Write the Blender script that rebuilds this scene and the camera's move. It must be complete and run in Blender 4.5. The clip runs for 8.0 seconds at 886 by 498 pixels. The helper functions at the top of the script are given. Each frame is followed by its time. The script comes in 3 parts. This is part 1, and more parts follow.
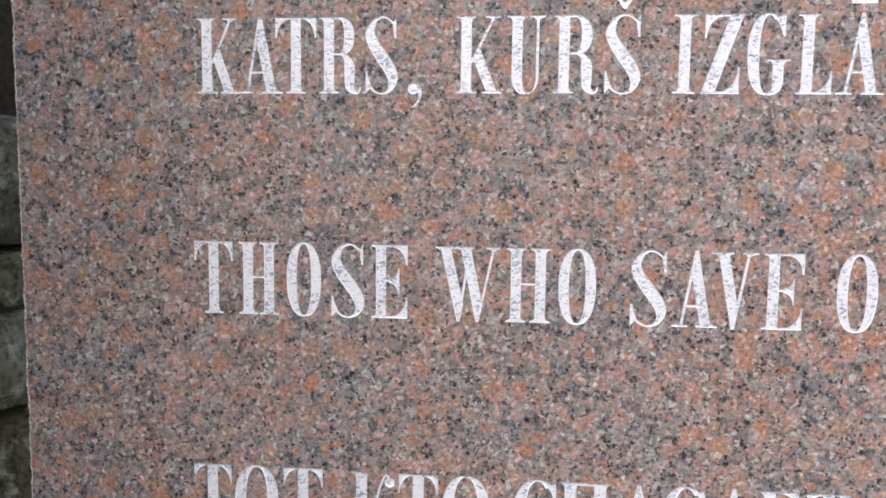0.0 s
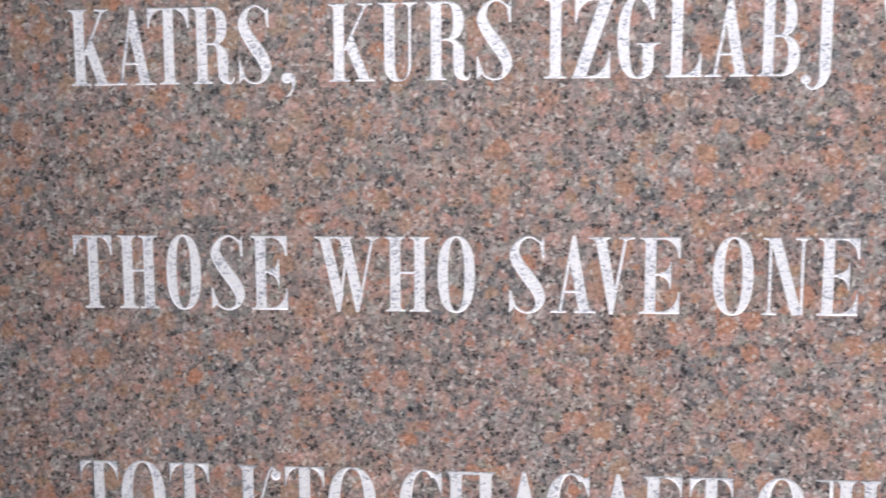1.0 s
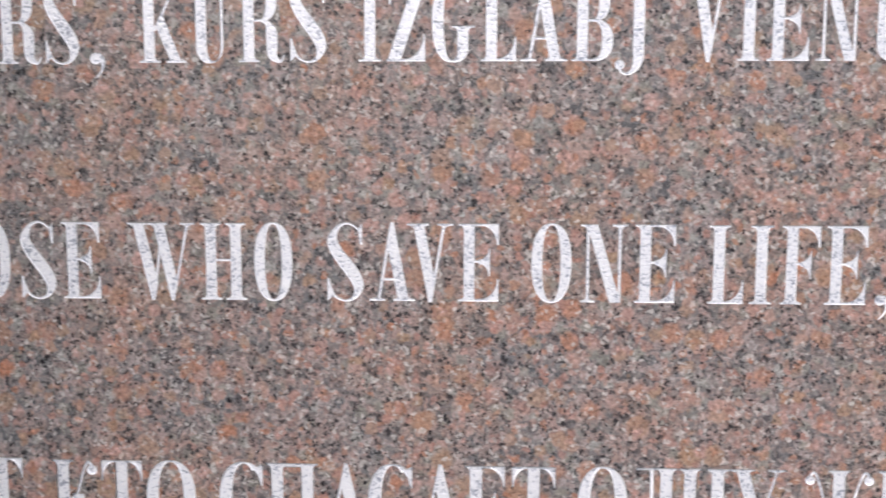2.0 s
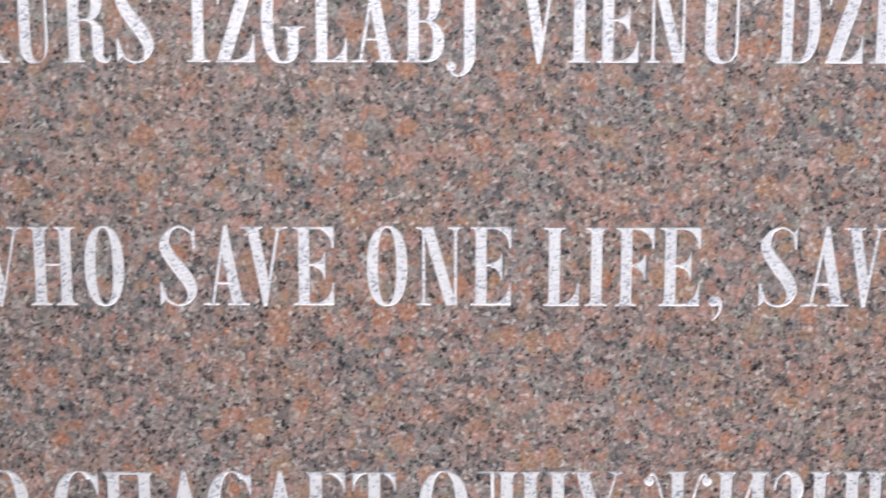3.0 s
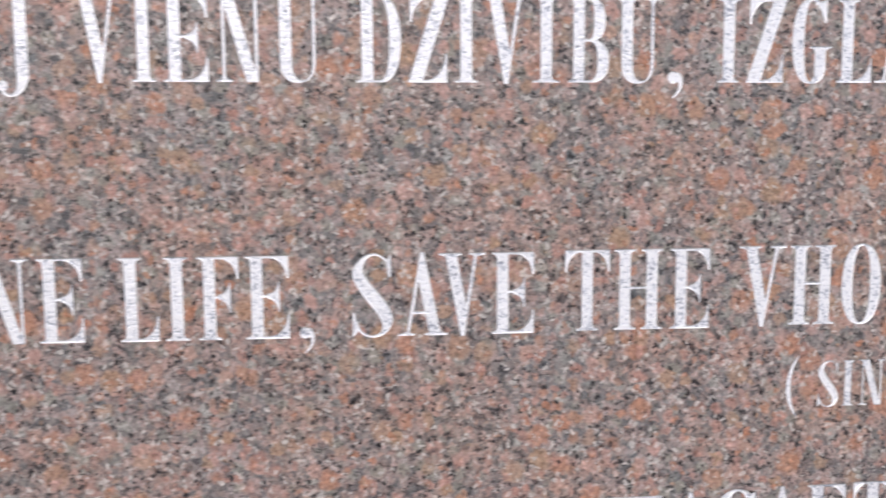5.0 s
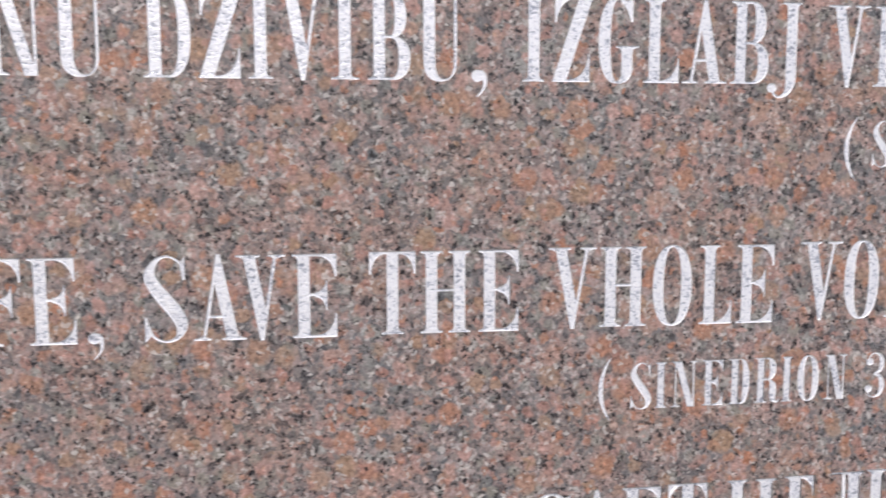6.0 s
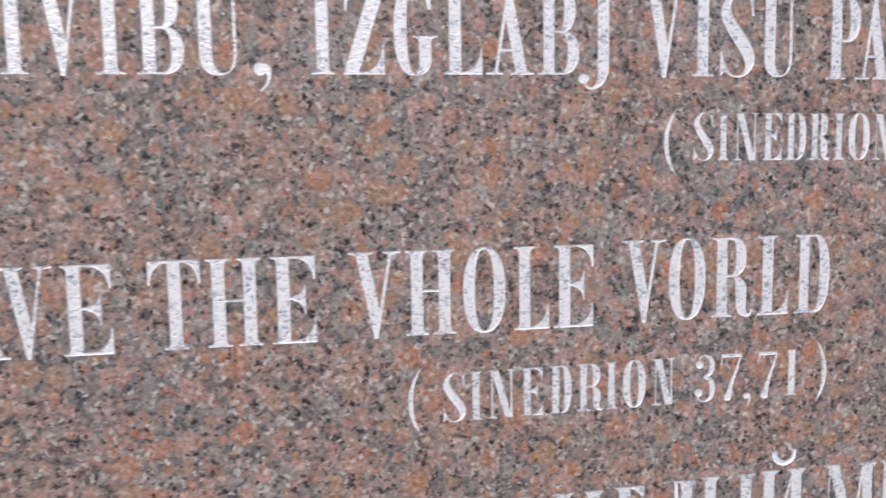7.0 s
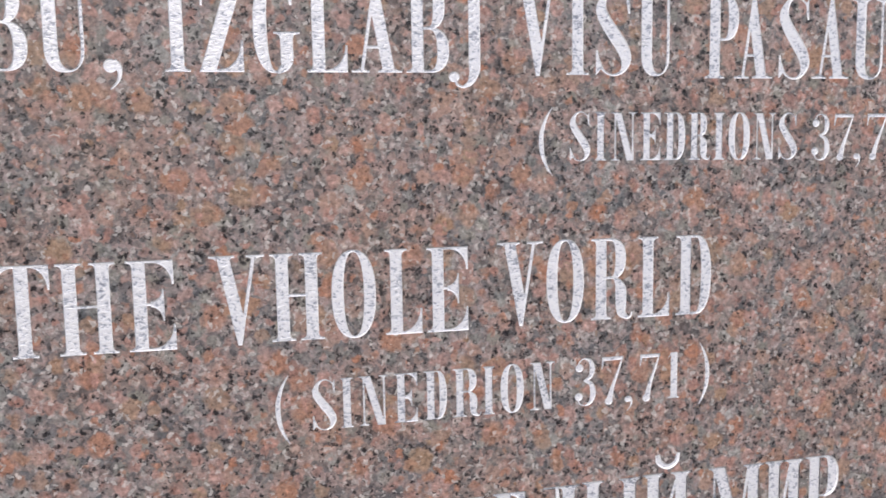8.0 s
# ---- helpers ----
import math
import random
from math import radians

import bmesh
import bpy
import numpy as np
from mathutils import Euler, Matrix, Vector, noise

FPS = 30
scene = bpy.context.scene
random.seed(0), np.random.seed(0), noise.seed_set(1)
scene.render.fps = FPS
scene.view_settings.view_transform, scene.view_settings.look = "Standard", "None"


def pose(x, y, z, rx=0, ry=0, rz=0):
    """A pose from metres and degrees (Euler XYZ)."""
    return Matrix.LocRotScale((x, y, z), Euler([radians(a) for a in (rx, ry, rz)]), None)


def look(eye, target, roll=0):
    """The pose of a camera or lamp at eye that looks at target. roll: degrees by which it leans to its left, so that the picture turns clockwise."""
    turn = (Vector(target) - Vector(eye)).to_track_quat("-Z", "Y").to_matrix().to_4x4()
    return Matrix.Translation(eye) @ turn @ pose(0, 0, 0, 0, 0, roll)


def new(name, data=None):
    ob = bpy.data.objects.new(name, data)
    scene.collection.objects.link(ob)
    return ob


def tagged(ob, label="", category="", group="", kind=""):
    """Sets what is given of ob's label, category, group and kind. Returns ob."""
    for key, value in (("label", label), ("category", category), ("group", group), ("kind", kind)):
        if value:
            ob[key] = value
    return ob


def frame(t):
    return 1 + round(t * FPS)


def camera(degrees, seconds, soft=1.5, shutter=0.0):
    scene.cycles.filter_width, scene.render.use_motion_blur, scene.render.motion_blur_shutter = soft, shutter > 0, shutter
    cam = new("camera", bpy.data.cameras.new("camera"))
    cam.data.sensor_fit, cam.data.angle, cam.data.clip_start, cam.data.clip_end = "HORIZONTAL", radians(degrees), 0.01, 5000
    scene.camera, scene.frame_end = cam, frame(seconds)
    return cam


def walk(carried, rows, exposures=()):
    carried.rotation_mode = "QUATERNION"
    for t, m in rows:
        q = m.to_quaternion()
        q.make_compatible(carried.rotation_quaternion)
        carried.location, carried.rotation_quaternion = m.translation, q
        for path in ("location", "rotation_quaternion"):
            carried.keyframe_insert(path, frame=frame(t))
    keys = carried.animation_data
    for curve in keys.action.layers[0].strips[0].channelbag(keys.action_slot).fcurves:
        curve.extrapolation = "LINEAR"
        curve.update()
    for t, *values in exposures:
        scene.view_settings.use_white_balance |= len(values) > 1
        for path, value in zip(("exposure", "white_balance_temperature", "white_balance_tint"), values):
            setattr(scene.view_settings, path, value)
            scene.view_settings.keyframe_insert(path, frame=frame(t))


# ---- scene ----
from mathutils.geometry import delaunay_2d_cdt

# ---- camera ----
cam = camera(56.0, 8.0, soft=1.58, shutter=0.42)
PATH = [
    (0, (0.2137, -0.7163, 1.4386), (0.0343, 1.2643, 1.2272), 0.73),
    (0.2, (0.2257, -0.7157, 1.4366), (0.0433, 1.2649, 1.2275), 0.50),
    (0.5, (0.25, -0.7098, 1.4311), (0.0809, 1.2715, 1.2165), 0.35),
    (0.8, (0.2863, -0.7059, 1.4279), (0.1188, 1.2756, 1.2147), 0.16),
    (1, (0.3082, -0.7053, 1.4291), (0.1551, 1.2776, 1.2177), -0.18),
    (1.2, (0.3348, -0.7043, 1.4295), (0.1908, 1.2794, 1.2194), -0.25),
    (1.5, (0.3723, -0.6994, 1.4304), (0.2499, 1.2851, 1.2137), -0.31),
    (1.7, (0.3956, -0.6928, 1.4223), (0.2948, 1.2932, 1.2089), -0.15),
    (2.8, (0.52, -0.6797, 1.4137), (0.5122, 1.3091, 1.2018), 0.25),
    (3, (0.542, -0.6769, 1.4182), (0.543, 1.3119, 1.2072), 0.07),
    (3.2, (0.5692, -0.6717, 1.4268), (0.5847, 1.3161, 1.2068), -0.10),
    (3.5, (0.6065, -0.6638, 1.4224), (0.6428, 1.3244, 1.2089), -0.11),
    (3.8, (0.6484, -0.6583, 1.4143), (0.7043, 1.3299, 1.2043), -0.22),
    (4, (0.6738, -0.6539, 1.4162), (0.7481, 1.333, 1.2), -0.33),
    (4.2, (0.6921, -0.655, 1.4206), (0.7831, 1.3317, 1.209), -0.41),
    (4.5, (0.7315, -0.6543, 1.4269), (0.8409, 1.3316, 1.2167), -0.50),
    (4.8, (0.7839, -0.6493, 1.4311), (0.9236, 1.3349, 1.2223), -0.43),
    (5, (0.823, -0.6456, 1.4352), (0.9764, 1.3377, 1.2274), -0.40),
    (5.2, (0.8524, -0.6407, 1.4342), (1.0259, 1.3407, 1.2243), -0.58),
    (6.3, (0.9762, -0.639, 1.4359), (1.2689, 1.328, 1.2236), -0.20),
    (6.5, (1.0016, -0.6315, 1.4287), (1.3135, 1.3325, 1.2154), -0.54),
    (6.8, (1.0501, -0.6211, 1.4312), (1.378, 1.3395, 1.2113), -0.80),
    (7, (1.076, -0.6148, 1.4351), (1.4197, 1.3432, 1.216), -0.94),
    (7.2, (1.0963, -0.6101, 1.4331), (1.4562, 1.345, 1.2132), -0.95),
    (7.5, (1.1291, -0.607, 1.4343), (1.509, 1.3441, 1.2131), -0.82),
    (7.8, (1.145, -0.6091, 1.4328), (1.5494, 1.3373, 1.2138), -0.88),
    (8, (1.1535, -0.6123, 1.4362), (1.5672, 1.3312, 1.2092), -0.96),
]
EXPOSURE = [(0.0, 0.55), (1.0, 0.55), (1.5, 0.50), (3.5, 0.40), (5.0, 0.42), (6.5, 0.23), (8.0, 0.19)]
walk(cam, [(t, look(eye, target, roll)) for t, eye, target, roll in PATH], EXPOSURE)

# ---- daylight: bright overcast, the sun's glow high behind the camera ----
world = bpy.data.worlds.new("sky")
scene.world = world
world.use_nodes = True
wn = world.node_tree.nodes
sky = wn.new("ShaderNodeTexSky")
sky.sky_type, sky.sun_disc = "NISHITA", False
sky.sun_elevation, sky.sun_rotation = radians(50), radians(200)
sky.air_density, sky.dust_density, sky.ozone_density = 1.0, 3.0, 1.0
world.node_tree.links.new(sky.outputs[0], wn["Background"].inputs[0])
wn["Background"].inputs[1].default_value = 0.12
sun = new("sun", bpy.data.lights.new("sun", "SUN"))
sun.data.energy, sun.data.angle, sun.data.color = 1.5, radians(30), (0.99, 0.95, 1.0)
sun.matrix_world = look((-1.5, -4.0, 5.0), (0, 0, 0))


# ---- materials ----
def nodes_of(name, rough=0.6, spec=0.5):
    mat = bpy.data.materials.new(name)
    mat.use_nodes = True
    nt = mat.node_tree
    bsdf = nt.nodes["Principled BSDF"]
    bsdf.inputs["Roughness"].default_value = rough
    bsdf.inputs["Specular IOR Level"].default_value = spec
    return mat, nt, bsdf


def node(nt, kind, **values):
    n = nt.nodes.new("ShaderNode" + kind)
    for key, value in values.items():
        if key in n.inputs:
            n.inputs[key].default_value = value
    return n


def ramp(nt, source, stops, constant=False):
    r = nt.nodes.new("ShaderNodeValToRGB")
    r.color_ramp.interpolation = "CONSTANT" if constant else "LINEAR"
    while len(r.color_ramp.elements) < len(stops):
        r.color_ramp.elements.new(0.5)
    for e, (at, c) in zip(r.color_ramp.elements, stops):
        e.position = at
        e.color = (*c, 1) if len(c) == 3 else (c[0], c[0], c[0], 1)
    nt.links.new(source, r.inputs[0])
    return r.outputs[0]


def blend(nt, fac, a, b, mode="MIX"):
    m = nt.nodes.new("ShaderNodeMix")
    m.data_type, m.blend_type = "RGBA", mode
    for socket, value in ((m.inputs[0], fac), (m.inputs[6], a), (m.inputs[7], b)):
        if isinstance(value, bpy.types.NodeSocket):
            nt.links.new(value, socket)
        elif isinstance(value, tuple):
            socket.default_value = (*value, 1)
        else:
            socket.default_value = value
    return m.outputs[2]


def place(nt, scale=(1, 1, 1), turn=(0, 0, 0)):
    source = nt.nodes.new("ShaderNodeNewGeometry").outputs["Position"]
    m = nt.nodes.new("ShaderNodeMapping")
    m.inputs["Scale"].default_value = scale
    m.inputs["Rotation"].default_value = turn
    nt.links.new(source, m.inputs[0])
    return m.outputs[0]


def tex_noise(nt, at, scale, detail=3.0, rough=0.5, distortion=0.0):
    n = node(nt, "TexNoise", Scale=scale, Detail=detail, Roughness=rough, Distortion=distortion)
    nt.links.new(at, n.inputs["Vector"])
    return n


def cells(nt, at, scale, randomness=1.0):
    v = node(nt, "TexVoronoi", Scale=scale, Randomness=randomness)
    nt.links.new(at, v.inputs["Vector"])
    sep = nt.nodes.new("ShaderNodeSeparateColor")
    nt.links.new(v.outputs["Color"], sep.inputs[0])
    return v, sep


def bump(nt, bsdf, height, strength, distance):
    b = node(nt, "Bump", Strength=strength, Distance=distance)
    nt.links.new(height, b.inputs["Height"])
    nt.links.new(b.outputs[0], bsdf.inputs["Normal"])


def math_node(nt, kind, a, b, c=0.0):
    m = nt.nodes.new("ShaderNodeMath")
    m.operation = kind
    for socket, value in zip(m.inputs, (a, b, c)):
        if isinstance(value, bpy.types.NodeSocket):
            nt.links.new(value, socket)
        else:
            socket.default_value = value
    return m.outputs[0]


def warped(nt, base, by, amount):
    """A place shifted at random by a noise of its own."""
    off = nt.nodes.new("ShaderNodeVectorMath")
    off.operation = "MULTIPLY_ADD"
    off.inputs[1].default_value = (amount, amount, amount)
    nt.links.new(by.outputs["Color"], off.inputs[0])
    nt.links.new(base, off.inputs[2])
    return off.outputs[0]


def granite():
    mat, nt, bsdf = nodes_of("polished_granite", 0.3, 0.45)
    at = place(nt)
    drift = tex_noise(nt, at, 32.0, 2.0, 0.6)
    tatter = tex_noise(nt, at, 260.0, 2.0, 0.6)
    w = warped(nt, at, tex_noise(nt, at, 120.0, 1.0, 0.5), 0.008)
    r = warped(nt, w, tatter, 0.0052)
    # the ground mass: small grains of quartz and plagioclase, cool grey to dull pink and brown
    _, mass = cells(nt, r, 150.0)
    _, small = cells(nt, r, 265.0)
    tone = math_node(nt, "MULTIPLY_ADD", mass.outputs[0], 0.42, math_node(nt, "MULTIPLY", small.outputs[1], 0.46))
    tone = math_node(nt, "MULTIPLY_ADD", drift.outputs[0], 0.7, math_node(nt, "SUBTRACT", tone, 0.32))
    colour = ramp(nt, tone, [(0.12, (0.112, 0.102, 0.104)), (0.30, (0.192, 0.172, 0.170)), (0.46, (0.265, 0.222, 0.204)), (0.62, (0.335, 0.254, 0.236)), (0.80, (0.405, 0.320, 0.298)), (0.95, (0.52, 0.46, 0.42))])
    colour = blend(nt, 1.0, colour, ramp(nt, mass.outputs[2], [(0.0, (1.08, 0.97, 0.92)), (0.5, (1.0, 1.0, 1.0)), (1.0, (0.95, 1.02, 1.02))]), "MULTIPLY")
    belt = tex_noise(nt, at, 11.0, 2.0, 0.5)
    colour = blend(nt, 1.0, colour, ramp(nt, belt.outputs[0], [(0.38, (0.93, 1.0, 1.04)), (0.50, (1.0, 1.0, 1.01)), (0.62, (1.08, 1.0, 0.95))]), "MULTIPLY")
    # clear grey and olive quartz in larger lumps
    lump, quartz = cells(nt, warped(nt, place(nt, (1, 1, 1), (0.4, 0.9, 0.2)), tatter, 0.009), 82.0)
    veil = math_node(nt, "MULTIPLY", ramp(nt, lump.outputs["Distance"], [(0.34, (0.78,)), (0.56, (0.0,))]), ramp(nt, quartz.outputs[0], [(0.62, (0.0,)), (0.68, (1.0,))]))
    colour = blend(nt, veil, colour, ramp(nt, quartz.outputs[1], [(0.0, (0.198, 0.200, 0.192)), (0.5, (0.288, 0.270, 0.228)), (1.0, (0.378, 0.372, 0.352))]))
    # feldspar: whole smoother crystals, orange, salmon, tan or pink, ragged at the rim
    bodies = 0.0
    cluster = math_node(nt, "MULTIPLY_ADD", tex_noise(nt, at, 27.0, 2.0, 0.55).outputs[0], 0.8, -0.40)
    for scale, least, strong in ((48.0, 0.58, 0.92), (76.0, 0.60, 0.90), (130.0, 0.68, 0.80)):
        whole, kind = cells(nt, r, scale)
        body = ramp(nt, whole.outputs["Distance"], [(0.36, (strong,)), (0.54, (0.0,))])
        body = math_node(nt, "MULTIPLY", body, ramp(nt, math_node(nt, "ADD", kind.outputs[0], cluster), [(least, (0.0,)), (least + 0.06, (0.65,)), (1.0, (1.0,))]))
        hue = ramp(nt, kind.outputs[1], [(0.0, (0.425, 0.190, 0.114)), (0.2, (0.420, 0.220, 0.150)), (0.4, (0.358, 0.236, 0.156)), (0.6, (0.475, 0.300, 0.262)), (0.8, (0.410, 0.212, 0.166)), (1.0, (0.345, 0.215, 0.190))])
        hue = blend(nt, 1.0, hue, ramp(nt, tatter.outputs[0], [(0.30, (0.66,)), (0.50, (1.0,)), (0.70, (1.30,))]), "MULTIPLY")
        colour = blend(nt, body, colour, hue)
        bodies = math_node(nt, "MAXIMUM", body, bodies)
    # biotite: small black flakes, crowded in some places and rare within the feldspar
    crowd = tex_noise(nt, at, 70.0, 2.0, 0.6)
    bias = math_node(nt, "MULTIPLY_ADD", crowd.outputs[0], 0.8, math_node(nt, "MULTIPLY_ADD", bodies, -0.20, -0.40))
    for scale, least, deep in ((250.0, 0.875, 0.95), (390.0, 0.795, 0.93)):
        flat, flake = cells(nt, warped(nt, at, tatter, 0.0065), scale)
        chance = math_node(nt, "ADD", flake.outputs[0], bias)
        spot = math_node(nt, "MULTIPLY", ramp(nt, chance, [(least, (0.0,)), (least + 0.08, (deep,))]), ramp(nt, flat.outputs["Distance"], [(0.36, (1.0,)), (0.70, (0.2,))]))
        colour = blend(nt, spot, colour, (0.020, 0.018, 0.021))
    # scattered pale glints of cleaved grains
    _, glint = cells(nt, r, 330.0)
    colour = blend(nt, ramp(nt, glint.outputs[1], [(0.885, (0.0,)), (0.96, (0.68,))]), colour, (0.60, 0.555, 0.52))
    # fine relief of tone inside every grain
    grain = tex_noise(nt, at, 270.0, 2.0, 0.65)
    colour = blend(nt, 1.0, colour, ramp(nt, grain.outputs[0], [(0.28, (0.50,)), (0.42, (0.86,)), (0.54, (1.04,)), (0.70, (1.42,))]), "MULTIPLY")
    nt.links.new(colour, bsdf.inputs["Base Color"])
    nt.links.new(ramp(nt, glint.outputs[2], [(0.0, (0.22,)), (1.0, (0.40,))]), bsdf.inputs["Roughness"])
    bump(nt, bsdf, grain.outputs[0], 0.05, 0.0004)
    return mat


def letter_paint():
    """Silvery white paint on the pecked floor of the cut letters, scored by slanting chisel marks."""
    mat, nt, bsdf = nodes_of("silver_white_letter_paint", 0.42, 0.5)
    ripple = tex_noise(nt, place(nt, (230, 230, 430), (0, radians(46), 0)), 1.0, 2.0, 0.6, 0.9)
    peck = tex_noise(nt, place(nt), 420.0, 2.0, 0.6)
    patch = tex_noise(nt, place(nt), 45.0, 2.0, 0.5)
    marks = math_node(nt, "MULTIPLY_ADD", peck.outputs[0], 0.32, math_node(nt, "MULTIPLY", ripple.outputs[0], 0.68))
    level = math_node(nt, "MULTIPLY_ADD", patch.outputs[0], 0.30, math_node(nt, "SUBTRACT", marks, 0.15))
    worn = ramp(nt, level, [(0.335, (0.30, 0.32, 0.38)), (0.41, (0.54, 0.56, 0.62)), (0.465, (0.87, 0.87, 0.91)), (0.58, (0.94, 0.94, 0.96))])
    nt.links.new(worn, bsdf.inputs["Base Color"])
    bsdf.inputs["Metallic"].default_value = 0.22
    bump(nt, bsdf, marks, 0.7, 0.0016)
    return mat


def rim_paint():
    """The same paint, thick and unworn, on the smooth slopes at the letters' edges."""
    mat, nt, bsdf = nodes_of("white_rim_paint", 0.4, 0.5)
    n = tex_noise(nt, place(nt), 300.0, 2.0, 0.6)
    nt.links.new(ramp(nt, n.outputs[0], [(0.30, (0.70, 0.70, 0.73)), (0.40, (0.91, 0.91, 0.93)), (0.7, (0.95, 0.95, 0.96))]), bsdf.inputs["Base Color"])
    bump(nt, bsdf, n.outputs[0], 0.3, 0.0005)
    return mat


def sawn_edge():
    mat, nt, bsdf = nodes_of("sawn_granite_edge", 0.7, 0.4)
    n = tex_noise(nt, place(nt), 330.0, 2.0, 0.7)
    # Sawn stone grain; its palest flecks stand in for highlights along the edge.
    nt.links.new(ramp(nt, n.outputs[0], [(0.36, (0.22, 0.17, 0.155)), (0.48, (0.58, 0.50, 0.47)), (0.60, (0.85, 0.81, 0.78))]), bsdf.inputs["Base Color"])
    bump(nt, bsdf, n.outputs[0], 0.4, 0.001)
    return mat


def rubble():
    mat, nt, bsdf = nodes_of("weathered_rubble", 0.85, 0.3)
    at = place(nt)
    a = tex_noise(nt, at, 14.0, 5.0, 0.7)
    b = tex_noise(nt, at, 60.0, 4.0, 0.7)
    info = nt.nodes.new("ShaderNodeObjectInfo")
    base = ramp(nt, info.outputs["Random"], [(0.0, (0.21, 0.18, 0.115)), (0.3, (0.35, 0.325, 0.225)), (0.55, (0.25, 0.24, 0.175)), (0.8, (0.28, 0.24, 0.145)), (1.0, (0.38, 0.355, 0.25))])
    lichen = ramp(nt, a.outputs[0], [(0.50, (0.0,)), (0.62, (1.0,))])
    c = blend(nt, lichen, base, (0.66, 0.65, 0.50))
    moss = tex_noise(nt, at, 22.0, 4.0, 0.7)
    c = blend(nt, ramp(nt, moss.outputs[0], [(0.54, (0.0,)), (0.66, (0.75,))]), c, (0.075, 0.085, 0.045))
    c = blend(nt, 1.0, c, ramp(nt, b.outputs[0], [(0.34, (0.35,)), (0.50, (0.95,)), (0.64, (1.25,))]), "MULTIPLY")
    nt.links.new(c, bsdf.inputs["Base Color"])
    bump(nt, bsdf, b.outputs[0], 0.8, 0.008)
    return mat


def earth(name, low, high):
    mat, nt, bsdf = nodes_of(name, 0.9, 0.3)
    at = place(nt)
    a = tex_noise(nt, at, 1.3, 4.0, 0.6)
    b = tex_noise(nt, at, 90.0, 3.0, 0.7)
    c = ramp(nt, a.outputs[0], [(0.35, low), (0.65, high)])
    c = blend(nt, 1.0, c, ramp(nt, b.outputs[0], [(0.3, (0.7,)), (0.7, (1.2,))]), "MULTIPLY")
    nt.links.new(c, bsdf.inputs["Base Color"])
    bump(nt, bsdf, b.outputs[0], 0.6, 0.01)
    return mat


GRANITE, PAINT, RIM, EDGE, RUBBLE = granite(), letter_paint(), rim_paint(), sawn_edge(), rubble()
PAVING = earth("grey_gravel", (0.17, 0.16, 0.15), (0.26, 0.25, 0.235))
MORTAR = earth("dark_mortar", (0.12, 0.098, 0.07), (0.19, 0.16, 0.115))


def part(name, bm, material, parent=None, label=""):
    me = bpy.data.meshes.new(name)
    bm.to_mesh(me)
    bm.free()
    me.materials.append(material)
    ob = new(name, me)
    if parent:
        ob.parent = parent
    return tagged(ob, label)


# ---- ground ----
bm = bmesh.new()
bmesh.ops.create_grid(bm, x_segments=40, y_segments=40, size=1500)
ground = tagged(part("ground", bm, PAVING), "grey compacted gravel ground around the memorial", "ground", kind="structure")

# ---- lettering: a narrow modern-face capital, drawn stroke by stroke in units of its height ----
STEM, HAIR, REACH = 0.138, 0.032, 0.062


